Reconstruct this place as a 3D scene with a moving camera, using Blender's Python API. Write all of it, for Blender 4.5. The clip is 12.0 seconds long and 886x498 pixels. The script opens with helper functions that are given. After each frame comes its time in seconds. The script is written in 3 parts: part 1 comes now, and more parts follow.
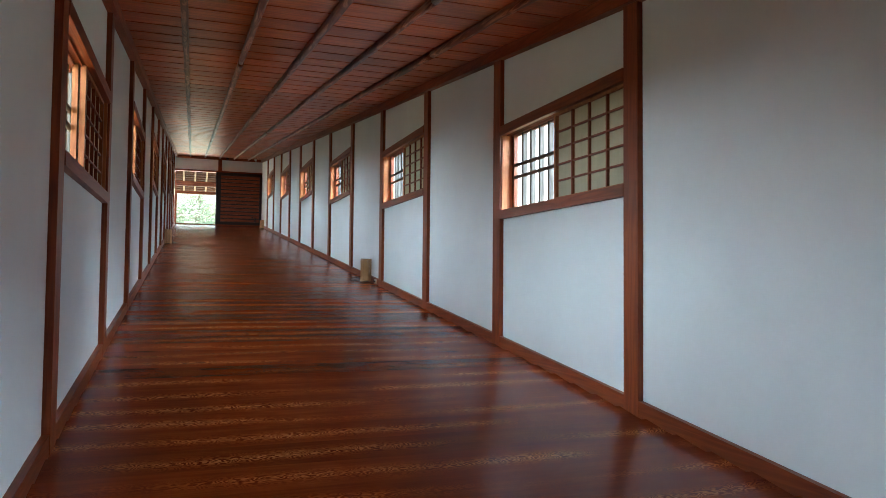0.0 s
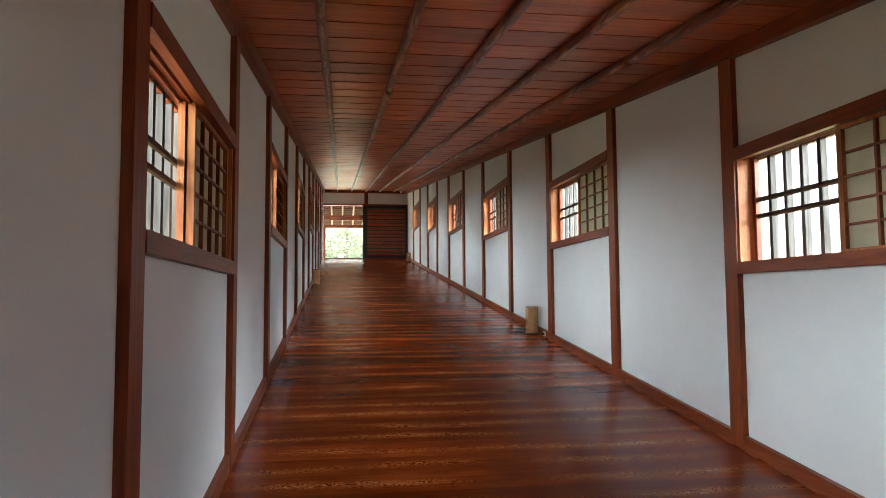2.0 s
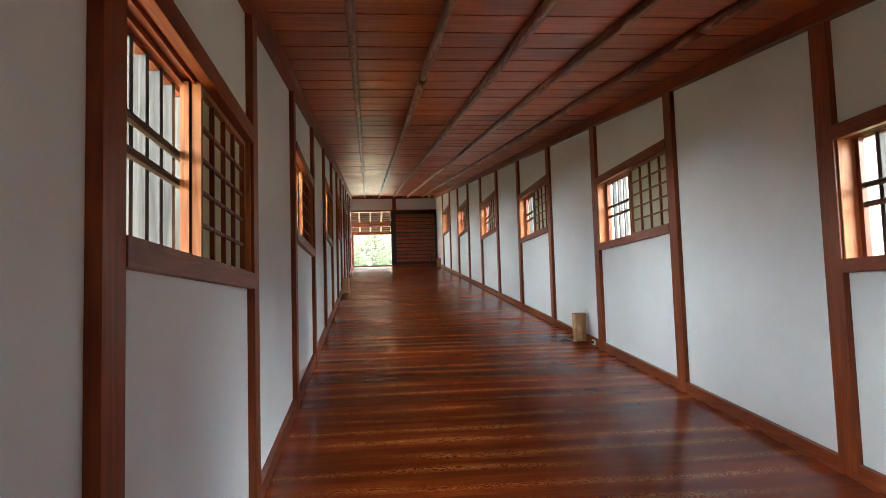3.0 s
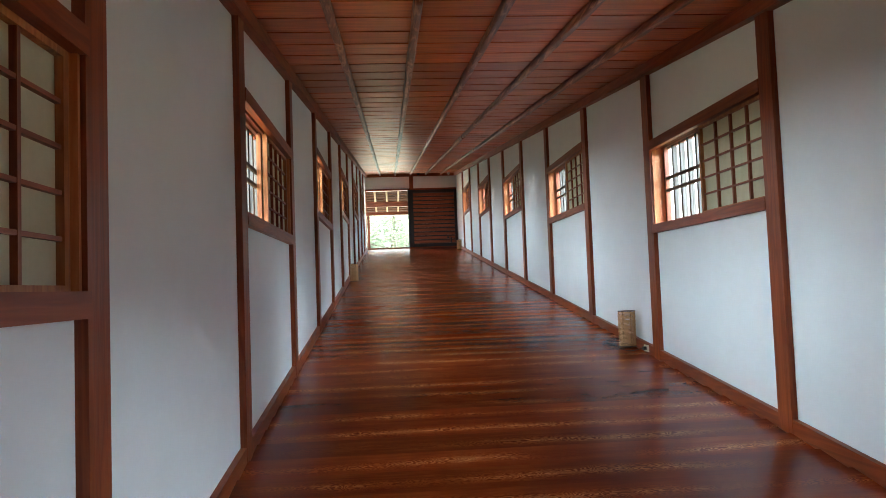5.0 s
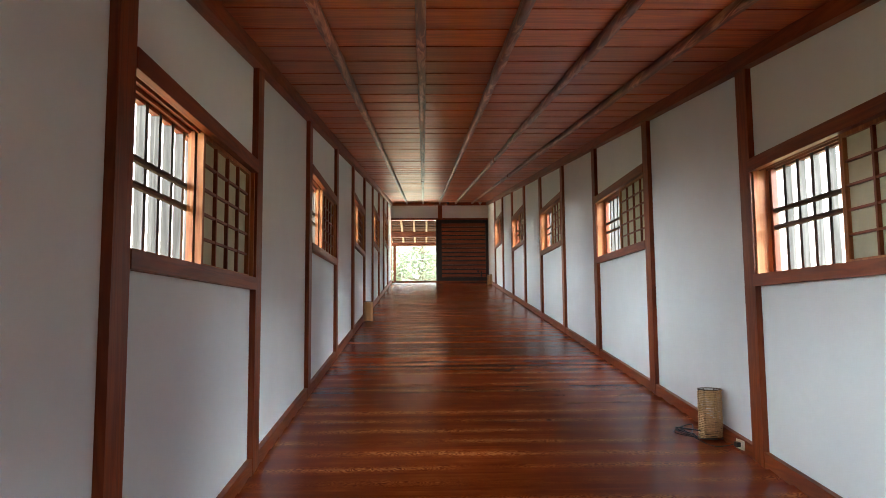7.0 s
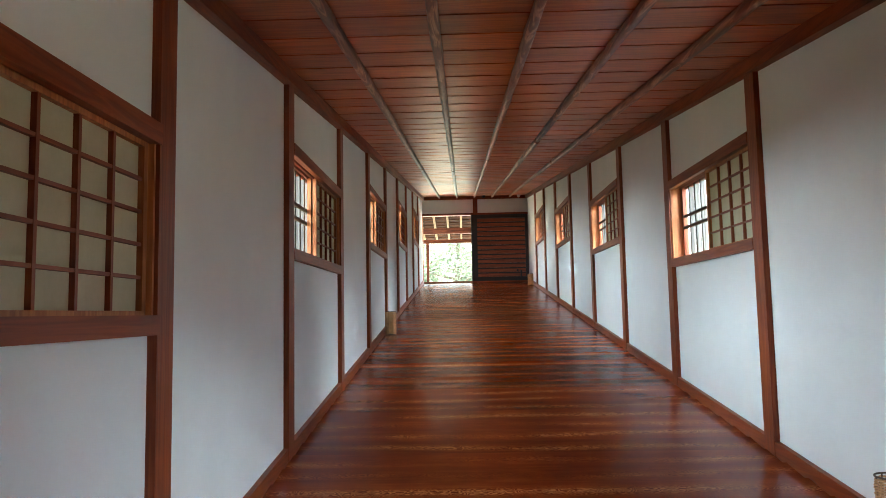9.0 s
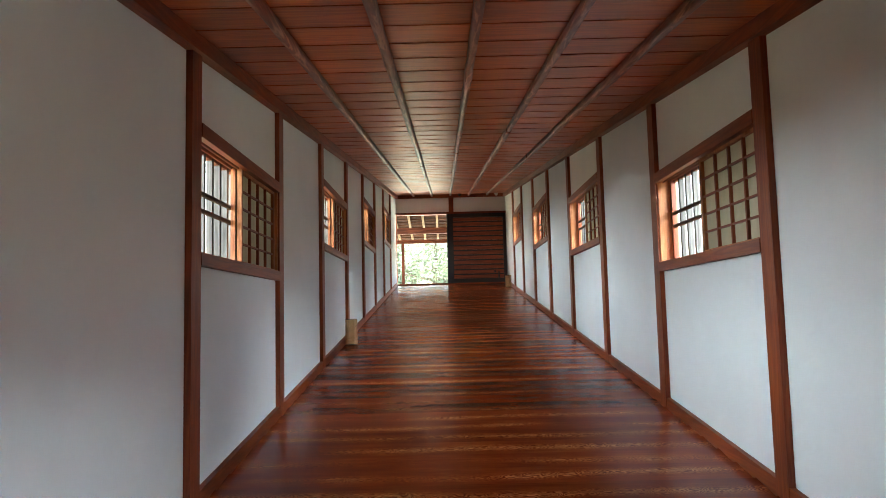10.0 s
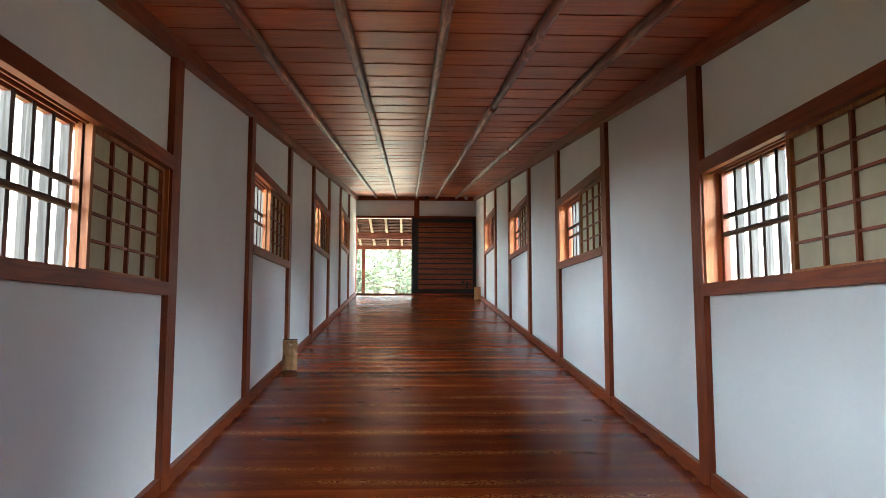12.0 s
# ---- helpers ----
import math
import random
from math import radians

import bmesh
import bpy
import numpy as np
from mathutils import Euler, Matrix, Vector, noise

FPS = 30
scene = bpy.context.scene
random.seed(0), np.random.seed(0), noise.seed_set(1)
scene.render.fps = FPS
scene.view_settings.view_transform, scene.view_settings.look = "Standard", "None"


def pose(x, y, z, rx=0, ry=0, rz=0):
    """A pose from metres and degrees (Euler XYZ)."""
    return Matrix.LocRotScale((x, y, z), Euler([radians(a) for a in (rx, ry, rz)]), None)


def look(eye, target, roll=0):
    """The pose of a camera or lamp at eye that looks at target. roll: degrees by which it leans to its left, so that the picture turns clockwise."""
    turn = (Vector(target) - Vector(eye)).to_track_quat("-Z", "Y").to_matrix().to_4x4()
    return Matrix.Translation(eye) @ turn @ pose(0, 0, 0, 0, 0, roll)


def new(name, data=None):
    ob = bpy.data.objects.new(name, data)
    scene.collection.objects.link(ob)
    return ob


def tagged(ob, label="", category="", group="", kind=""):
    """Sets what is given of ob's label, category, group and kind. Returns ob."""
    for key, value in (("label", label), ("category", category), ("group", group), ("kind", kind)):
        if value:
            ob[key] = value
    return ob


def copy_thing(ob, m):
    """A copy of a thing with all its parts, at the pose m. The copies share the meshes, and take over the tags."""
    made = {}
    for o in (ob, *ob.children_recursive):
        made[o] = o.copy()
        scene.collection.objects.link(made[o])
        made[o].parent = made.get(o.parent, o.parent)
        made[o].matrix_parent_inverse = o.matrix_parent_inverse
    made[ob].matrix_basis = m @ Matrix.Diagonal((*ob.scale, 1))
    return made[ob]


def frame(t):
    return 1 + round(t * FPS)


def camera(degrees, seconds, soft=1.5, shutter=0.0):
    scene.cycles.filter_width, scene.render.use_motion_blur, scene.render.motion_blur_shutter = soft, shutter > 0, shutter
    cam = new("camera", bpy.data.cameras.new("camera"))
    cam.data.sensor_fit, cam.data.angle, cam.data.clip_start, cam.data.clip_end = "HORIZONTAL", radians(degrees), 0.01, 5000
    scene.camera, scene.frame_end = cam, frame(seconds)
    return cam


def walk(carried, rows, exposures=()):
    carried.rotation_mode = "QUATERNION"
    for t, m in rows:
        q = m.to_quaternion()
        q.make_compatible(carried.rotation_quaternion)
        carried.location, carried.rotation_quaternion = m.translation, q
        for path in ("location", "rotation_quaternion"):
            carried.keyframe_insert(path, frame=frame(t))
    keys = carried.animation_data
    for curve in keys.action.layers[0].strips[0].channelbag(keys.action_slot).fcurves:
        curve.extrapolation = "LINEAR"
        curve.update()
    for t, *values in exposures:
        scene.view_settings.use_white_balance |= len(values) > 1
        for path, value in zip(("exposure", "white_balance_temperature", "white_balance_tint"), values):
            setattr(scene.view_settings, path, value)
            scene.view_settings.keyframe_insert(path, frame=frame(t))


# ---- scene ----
EXPOSURES = [(t, e + 0.49, k, g - 2.5) for t, e, k, g in ((0.0, 3.34, 6300, 5), (1.0, 3.32, 6700, 8), (2.5, 3.45, 7200, 10), (3.2, 3.47, 7150, 10), (5.0, 3.60, 6500, 6), (6.0, 3.47, 7000, 9), (7.0, 3.47, 7150, 11), (9.0, 3.72, 6700, 5), (10.5, 3.5, 6950, 9), (11.2, 3.5, 6950, 9), (12.0, 3.47, 6650, 9))]
cam = camera(63.67, 12.0, soft=0.8)
ROWS = [
    (0, 0.579, 0.000, 1.061, -19.51, 2.34, -0.54),
    (0.5, 0.627, 0.385, 1.186, -15.83, 2.59, -0.99),
    (1, 0.633, 0.665, 1.292, -15.18, 2.92, -0.42),
    (1.5, 0.586, 1.002, 1.376, -13.92, 3.83, 0.29),
    (2, 0.606, 1.370, 1.405, -8.18, 4.11, 0.37),
    (2.5, 0.569, 1.657, 1.435, -6.73, 4.58, 1.17),
    (3, 0.563, 1.952, 1.445, -5.90, 4.56, 1.72),
    (5, 0.814, 3.467, 1.602, -3.99, 2.98, 2.08),
    (5.5, 0.861, 3.828, 1.656, -4.57, 3.22, 2.22),
    (6, 0.942, 4.220, 1.737, -3.49, 4.23, 1.71),
    (6.5, 0.951, 4.622, 1.769, -2.29, 4.75, 1.43),
    (7, 1.010, 5.024, 1.807, -1.50, 5.47, 0.47),
    (9, 1.117, 6.684, 2.034, 1.63, 5.13, 1.09),
    (9.5, 1.271, 7.083, 2.044, 0.00, 5.01, 1.34),
    (10, 1.312, 7.523, 2.123, 0.25, 5.09, 1.38),
    (10.5, 1.312, 7.957, 2.151, 0.38, 5.68, 0.80),
    (11, 1.330, 8.372, 2.202, 0.39, 5.68, 0.34),
    (11.5, 1.306, 8.779, 2.225, 0.34, 5.94, -0.04),
    (12, 1.327, 9.120, 2.269, -2.73, 5.66, -0.01),
]
walk(cam, [(t, pose(x, y, z, 90 + pitch, roll, yaw)) for t, x, y, z, yaw, pitch, roll in ROWS], EXPOSURES)

# ---- plan, in metres ----
M = 0.1105            # rise of the sloping corridor per metre along y
W = 3.0              # plaster to plaster
Y0, DY = 1.521, 1.917  # near edge of post k stands at Y0 + DY * k
POST = 0.14          # post width along y
PROUD = 0.035        # timber stands proud of the plaster
FLOOR = -0.085       # heights below are above the sloping line of the baseboard's top
SILL0, SILL1, HEAD0, HEAD1, PLATE, CEIL = 0.96, 1.03, 1.645, 1.722, 2.282, 2.37
YA, YE = -4.230, 26.818   # near and far end walls
# bay -3 lies out of view; its windows are added to brighten the near walls
WINDOWS = (-3, -1, 1, 3, 5, 7, 9, 11)

# ---- world and large lights ----
world = bpy.data.worlds.new("sky")
scene.world = world
world.use_nodes = True
wn = world.node_tree.nodes
sky = wn.new("ShaderNodeTexSky")
sky.sky_type, sky.sun_disc = "NISHITA", False
sky.sun_elevation, sky.sun_rotation = radians(58), radians(333)
sky.dust_density, sky.air_density = 4.0, 1.0
wn["Background"].inputs["Strength"].default_value = 0.15
world.node_tree.links.new(sky.outputs[0], wn["Background"].inputs["Color"])

sun = new("sun", bpy.data.lights.new("sun", "SUN"))
sun.data.energy, sun.data.angle, sun.data.color = 5.0, radians(12), (1.0, 0.95, 0.88)
sun.matrix_world = look((-3, 6, 11), (0, 0, 0))


def daylight(eye, target, size, watts, colour):
    """The open sky beyond the eaves, before one window."""
    data = bpy.data.lights.new("window_daylight", "AREA")
    data.shape, data.size, data.size_y, data.energy, data.color = "RECTANGLE", size[0], size[1], watts, colour
    ob = new("window_daylight", data)
    ob.matrix_world = look(eye, target)
    return ob


WEST_WATTS, EAST_WATTS = 80, 96
SKY_BLUE = (0.69, 0.86, 1.0)
for k in WINDOWS:
    yc = Y0 + DY * k + POST + (DY - POST) / 2
    zc = M * yc + 1.34
    daylight((-3.0, yc - 0.6, zc + 1.2), (0.0, yc - 0.5, zc + 0.7), (3.7, 1.6), WEST_WATTS, SKY_BLUE)
    daylight((W + 2.6, yc - 1.2, zc + 1.75), (W, yc + 0.2, zc + 0.5), (3.6, 1.6), EAST_WATTS, SKY_BLUE)


# ---- materials ----
def material(name, rough=0.6, metal=0.0):
    m = bpy.data.materials.new(name)
    m.use_nodes = True
    b = m.node_tree.nodes["Principled BSDF"]
    b.inputs["Roughness"].default_value, b.inputs["Metallic"].default_value = rough, metal
    return m, m.node_tree.nodes, m.node_tree.links, b


def node(nt, kind, **values):
    n = nt.new(kind)
    for key, v in values.items():
        n.inputs[key.replace("_", " ")].default_value = v
    return n


def ramp(nt, stops):
    r = nt.new("ShaderNodeValToRGB")
    e = r.color_ramp.elements
    while len(e) < len(stops):
        e.new(0.5)
    for el, (p, c) in zip(e, stops):
        el.position, el.color = p, (*c, 1)
    return r


def bump(nt, links, b, height, strength, distance):
    n = node(nt, "ShaderNodeBump", Strength=strength, Distance=distance)
    links.new(height, n.inputs["Height"])
    links.new(n.outputs[0], b.inputs["Normal"])
    return n


def wood(name, along, dark, mid, light, rough=0.45, scale=1.0, island=False, per_object=False, spread=0.25, relief=0.0012, spec=0.35):
    """Timber with its grain along one axis, broad tone changes and fine pores."""
    m, nt, links, b = material(name, rough)
    tc = nt.new("ShaderNodeTexCoord")
    place = tc.outputs["Object"]
    rnd = None
    if island:
        rnd = nt.new("ShaderNodeNewGeometry").outputs["Random Per Island"]
    elif per_object:
        rnd = nt.new("ShaderNodeObjectInfo").outputs["Random"]
    if rnd:
        mul = node(nt, "ShaderNodeMath")
        mul.operation = "MULTIPLY"
        mul.inputs[1].default_value = 37.0
        links.new(rnd, mul.inputs[0])
        add = nt.new("ShaderNodeVectorMath")
        add.operation = "ADD"
        links.new(place, add.inputs[0])
        links.new(mul.outputs[0], add.inputs[1])
        place = add.outputs[0]
    mp = nt.new("ShaderNodeMapping")
    s = [14.0 * scale] * 3
    s["xyz".index(along)] = 0.9 * scale
    mp.inputs["Scale"].default_value = s
    links.new(place, mp.inputs["Vector"])
    n1 = node(nt, "ShaderNodeTexNoise", Scale=1.0, Detail=3.0, Roughness=0.55, Distortion=0.6)
    links.new(mp.outputs[0], n1.inputs["Vector"])
    rings = node(nt, "ShaderNodeMath")
    rings.operation = "MULTIPLY"
    rings.inputs[1].default_value = 9.0
    links.new(n1.outputs[0], rings.inputs[0])
    pp = node(nt, "ShaderNodeMath")
    pp.operation = "PINGPONG"
    pp.inputs[1].default_value = 1.0
    links.new(rings.outputs[0], pp.inputs[0])
    n2 = node(nt, "ShaderNodeTexNoise", Scale=9.0, Detail=4.0, Roughness=0.7)
    links.new(mp.outputs[0], n2.inputs["Vector"])
    n3 = node(nt, "ShaderNodeTexNoise", Scale=1.3, Detail=3.0)
    links.new(place, n3.inputs["Vector"])
    mix = node(nt, "ShaderNodeMix", Factor=0.45)
    links.new(pp.outputs[0], mix.inputs[2])
    links.new(n2.outputs[0], mix.inputs[3])
    r = ramp(nt, [(0.15, dark), (0.5, mid), (0.85, light)])
    links.new(mix.outputs[0], r.inputs[0])
    hsv = node(nt, "ShaderNodeHueSaturation")
    links.new(r.outputs[0], hsv.inputs["Color"])
    tone = node(nt, "ShaderNodeMapRange")
    tone.inputs["From Min"].default_value, tone.inputs["From Max"].default_value = 0.3, 0.7
    tone.inputs["To Min"].default_value, tone.inputs["To Max"].default_value = 1 - spread, 1 + spread
    links.new(n3.outputs[0], tone.inputs[0])
    value = tone.outputs[0]
    if rnd:
        t2 = node(nt, "ShaderNodeMapRange")
        t2.inputs["To Min"].default_value, t2.inputs["To Max"].default_value = 1 - spread, 1 + spread
        links.new(rnd, t2.inputs[0])
        mm = node(nt, "ShaderNodeMath")
        mm.operation = "MULTIPLY"
        links.new(value, mm.inputs[0])
        links.new(t2.outputs[0], mm.inputs[1])
        value = mm.outputs[0]
    links.new(value, hsv.inputs["Value"])
    links.new(hsv.outputs[0], b.inputs["Base Color"])
    rr = node(nt, "ShaderNodeMapRange")
    rr.inputs["To Min"].default_value, rr.inputs["To Max"].default_value = rough - 0.08, rough + 0.1
    links.new(n2.outputs[0], rr.inputs[0])
    links.new(rr.outputs[0], b.inputs["Roughness"])
    b.inputs["Specular IOR Level"].default_value = spec
    bump(nt, links, b, mix.outputs[0], 0.5, relief)
    return m


STAIN = ((0.155, 0.0255, 0.0055), (0.21, 0.0385, 0.0080), (0.265, 0.054, 0.0115))
TIMBER_Z = wood("stained timber upright", "z", *STAIN)
TIMBER_Y = wood("stained timber lengthwise", "y", *STAIN)
TIMBER_X = wood("stained timber crosswise", "x", *STAIN)
CEDAR = ((0.30, 0.049, 0.0080), (0.425, 0.083, 0.0150), (0.53, 0.132, 0.028))
CEILING = wood("ceiling boards", "x", *CEDAR, rough=0.34, island=True, spread=0.2, spec=0.44)
BATTEN = wood("ceiling battens", "y", (0.10, 0.018, 0.006), (0.165, 0.034, 0.012), (0.48, 0.23, 0.13), rough=0.32, spec=0.45, spread=0.45, relief=0.0015)
# stained timber made brighter orange: the daylight on the far jambs is in the colour
LIT_JAMB = wood("daylit far jambs", "z", (0.40, 0.115, 0.036), (0.53, 0.175, 0.060), (0.60, 0.235, 0.092), rough=0.5)
# screen frames lightened to carry the daylight on their stiles; muntins keep the dark stain
LIT_SCREEN = wood("daylit screen frames", "z", (0.26, 0.07, 0.02), (0.37, 0.12, 0.036), (0.46, 0.17, 0.056), rough=0.5)
BAR = wood("weathered bars", "z", (0.044, 0.037, 0.033), (0.076, 0.065, 0.059), (0.115, 0.10, 0.092), rough=0.85, relief=0.002)
RAIL = wood("weathered rails", "y", (0.05, 0.03, 0.022), (0.08, 0.05, 0.038), (0.12, 0.08, 0.06), rough=0.8)
DOOR_BOARD = wood("door boards", "x", (0.15, 0.034, 0.014), (0.23, 0.058, 0.024), (0.30, 0.085, 0.037), rough=0.36, per_object=True, spread=0.1)
PALE = wood("pale new timber", "y", (0.11, 0.072, 0.045), (0.15, 0.10, 0.065), (0.19, 0.135, 0.09), rough=0.75, spec=0.15)


STRIP = wood("porch lath", "x", (0.030, 0.010, 0.0045), (0.045, 0.016, 0.007), (0.065, 0.024, 0.010), rough=0.8, spec=0.06)


def floor_material():
    """Dark red-brown boards with pale flame grain along their middle, under a worn polish."""
    m, nt, links, b = material("floor boards", 0.3)

    def math_node(op, a, c):
        n = nt.new("ShaderNodeMath")
        n.operation = op
        for i, v in enumerate((a, c)):
            if v is None:
                continue
            if isinstance(v, (int, float)):
                n.inputs[i].default_value = v
            else:
                links.new(v, n.inputs[i])
        return n.outputs[0]

    tc = nt.new("ShaderNodeTexCoord")
    rnd = nt.new("ShaderNodeObjectInfo").outputs["Random"]
    add = nt.new("ShaderNodeVectorMath")
    add.operation = "ADD"
    links.new(tc.outputs["Object"], add.inputs[0])
    links.new(math_node("MULTIPLY", rnd, 61.0), add.inputs[1])

    def noise_at(scale, **values):
        mp = nt.new("ShaderNodeMapping")
        mp.inputs["Scale"].default_value = scale
        links.new(add.outputs[0], mp.inputs["Vector"])
        n = node(nt, "ShaderNodeTexNoise", **values)
        links.new(mp.outputs[0], n.inputs["Vector"])
        return n.outputs[0]

    xyz = nt.new("ShaderNodeSeparateXYZ")
    links.new(tc.outputs["Object"], xyz.inputs[0])
    # growth rings cut flat: chevrons along the heart of the board, fine lines beside it
    drift = noise_at((0.55, 0.0, 0.0), Scale=1.0, Detail=1.0)
    across = math_node("ADD", math_node("SUBTRACT", xyz.outputs["Y"], 0.216), math_node("MULTIPLY", drift, 0.17))
    depth = math_node("MULTIPLY", noise_at((2.6, 7.0, 7.0), Scale=1.0, Detail=3.0, Roughness=0.6), 0.26)
    wiggle = noise_at((14.0, 30.0, 30.0), Scale=1.0, Detail=2.0)
    reach = math_node("SQRT", math_node("ADD", math_node("MULTIPLY", across, across), math_node("MULTIPLY", depth, depth)), None)
    rings = math_node("PINGPONG", math_node("ADD", math_node("MULTIPLY", reach, 250.0), math_node("MULTIPLY", wiggle, 1.2)), 1.0)
    lines = ramp(nt, [(0.25, (0, 0, 0)), (0.7, (1, 1, 1))])
    links.new(rings, lines.inputs[0])
    patch = ramp(nt, [(0.38, (0.1, 0.1, 0.1)), (0.56, (1, 1, 1))])
    links.new(noise_at((0.8, 2.0, 2.0), Scale=1.0, Detail=2.0), patch.inputs[0])
    heart = math_node("POWER", 2.718, math_node("MULTIPLY", math_node("MULTIPLY", across, across), -520.0))
    flame = math_node("MULTIPLY", math_node("MULTIPLY", lines.outputs[0], patch.outputs[0]), heart)
    fine = noise_at((3.0, 60.0, 60.0), Scale=1.0, Detail=3.0, Roughness=0.65)
    streak = noise_at((0.35, 12.0, 12.0), Scale=1.0, Detail=2.0, Roughness=0.6)
    blotch = noise_at((2.5, 5.0, 5.0), Scale=1.0, Detail=3.0, Roughness=0.6)
    tone = math_node("ADD", math_node("ADD", math_node("MULTIPLY", fine, 0.20), math_node("MULTIPLY", streak, 0.24)), math_node("MULTIPLY", blotch, 0.33))
    mixed = math_node("ADD", math_node("SUBTRACT", tone, math_node("MULTIPLY", math_node("MULTIPLY", heart, patch.outputs[0]), 0.10)), math_node("MULTIPLY", flame, 0.46))
    r = ramp(nt, [(0.24, (0.125, 0.0155, 0.0040)), (0.40, (0.205, 0.0345, 0.0074)), (0.54, (0.31, 0.068, 0.0150)), (0.82, (0.66, 0.25, 0.080))])
    links.new(mixed, r.inputs[0])
    hsv = nt.new("ShaderNodeHueSaturation")
    links.new(r.outputs[0], hsv.inputs["Color"])
    t2 = nt.new("ShaderNodeMapRange")
    t2.inputs["To Min"].default_value, t2.inputs["To Max"].default_value = 0.74, 1.26
    links.new(rnd, t2.inputs[0])
    links.new(t2.outputs[0], hsv.inputs["Value"])
    links.new(hsv.outputs[0], b.inputs["Base Color"])
    where = nt.new("ShaderNodeNewGeometry").outputs["Position"]
    wear = node(nt, "ShaderNodeTexNoise", Scale=1.6, Detail=2.0)
    links.new(where, wear.inputs["Vector"])
    rr = nt.new("ShaderNodeMapRange")
    rr.inputs["From Min"].default_value, rr.inputs["From Max"].default_value = 0.3, 0.7
    rr.inputs["To Min"].default_value, rr.inputs["To Max"].default_value = 0.19, 0.27
    links.new(wear.outputs[0], rr.inputs[0])
    links.new(rr.outputs[0], b.inputs["Roughness"])
    b.inputs["Specular IOR Level"].default_value = 0.2
    bump(nt, links, b, streak, 0.1, 0.0005)
    return m


FLOORING = floor_material()


def plaster_material():
    m, nt, links, b = material("white plaster", 0.85)
    tc = nt.new("ShaderNodeTexCoord")
    n1 = node(nt, "ShaderNodeTexNoise", Scale=0.9, Detail=4.0, Roughness=0.6)
    links.new(tc.outputs["Object"], n1.inputs["Vector"])
    r = ramp(nt, [(0.3, (0.69, 0.70, 0.70)), (0.7, (0.77, 0.775, 0.77))])
    links.new(n1.outputs[0], r.inputs[0])
    links.new(r.outputs[0], b.inputs["Base Color"])
    n2 = node(nt, "ShaderNodeTexNoise", Scale=60.0, Detail=5.0, Roughness=0.7)
    links.new(tc.outputs["Object"], n2.inputs["Vector"])
    bump(nt, links, b, n2.outputs[0], 0.25, 0.0012)
    return m


PLASTER = plaster_material()


def simple(name, colour, rough=0.6, metal=0.0, vary=0.12, scale=30.0, relief=0.0006, spec=0.5):
    m, nt, links, b = material(name, rough, metal)
    tc = nt.new("ShaderNodeTexCoord")
    n1 = node(nt, "ShaderNodeTexNoise", Scale=scale, Detail=4.0)
    links.new(tc.outputs["Object"], n1.inputs["Vector"])
    r = ramp(nt, [(0.3, tuple(c * (1 - vary) for c in colour)), (0.7, tuple(min(1, c * (1 + vary)) for c in colour))])
    links.new(n1.outputs[0], r.inputs[0])
    links.new(r.outputs[0], b.inputs["Base Color"])
    b.inputs["Specular IOR Level"].default_value = spec
    bump(nt, links, b, n1.outputs[0], 0.3, relief)
    return m


LACQUER = simple("black lacquer", (0.012, 0.011, 0.011), 0.48)
IVORY = simple("ivory plastic", (0.7, 0.66, 0.52), 0.4)
BLACK = simple("black rubber", (0.012, 0.012, 0.013), 0.5)
WIRE = simple("dark wire", (0.09, 0.05, 0.03), 0.45)
RATTAN = simple("woven paper cord", (0.56, 0.315, 0.145), 0.75, vary=0.3, scale=90.0, relief=0.002)
WHITE = simple("white plastic", (0.75, 0.75, 0.73), 0.4)
ROOF = simple("dark roof tiles", (0.12, 0.12, 0.125), 0.7, vary=0.25, scale=12.0)
SOIL = simple("ground", (0.13, 0.14, 0.075), 0.95, vary=0.4, scale=3.0)
BEAMWOOD = wood("porch beams", "x", (0.032, 0.007, 0.0025), (0.055, 0.012, 0.0045), (0.08, 0.02, 0.008), rough=0.75, spec=0.15)
DARKWOOD = simple("dark sheathing boards", (0.022, 0.008, 0.004), 0.85, spec=0.05, vary=0.3, scale=8.0)
GRAVEL = simple("pale gravel", (0.52, 0.51, 0.40), 0.95, vary=0.25, scale=40.0, relief=0.01)
BARK = simple("bark", (0.13, 0.10, 0.075), 0.9, vary=0.35, scale=14.0, relief=0.01)


def paper_material():
    m, nt, links, b = material("shoji paper", 0.9)
    tc = nt.new("ShaderNodeTexCoord")
    n1 = node(nt, "ShaderNodeTexNoise", Scale=6.0, Detail=6.0, Roughness=0.7)
    links.new(tc.outputs["Object"], n1.inputs["Vector"])
    r = ramp(nt, [(0.3, (0.52, 0.46, 0.31)), (0.7, (0.62, 0.55, 0.39))])
    links.new(n1.outputs[0], r.inputs[0])
    links.new(r.outputs[0], b.inputs["Base Color"])
    tl = nt.new("ShaderNodeBsdfTranslucent")
    links.new(r.outputs[0], tl.inputs[0])
    mx = node(nt, "ShaderNodeMixShader", Fac=0.12)
    links.new(b.outputs[0], mx.inputs[1])
    links.new(tl.outputs[0], mx.inputs[2])
    links.new(mx.outputs[0], nt["Material Output"].inputs["Surface"])
    return m


PAPER = paper_material()


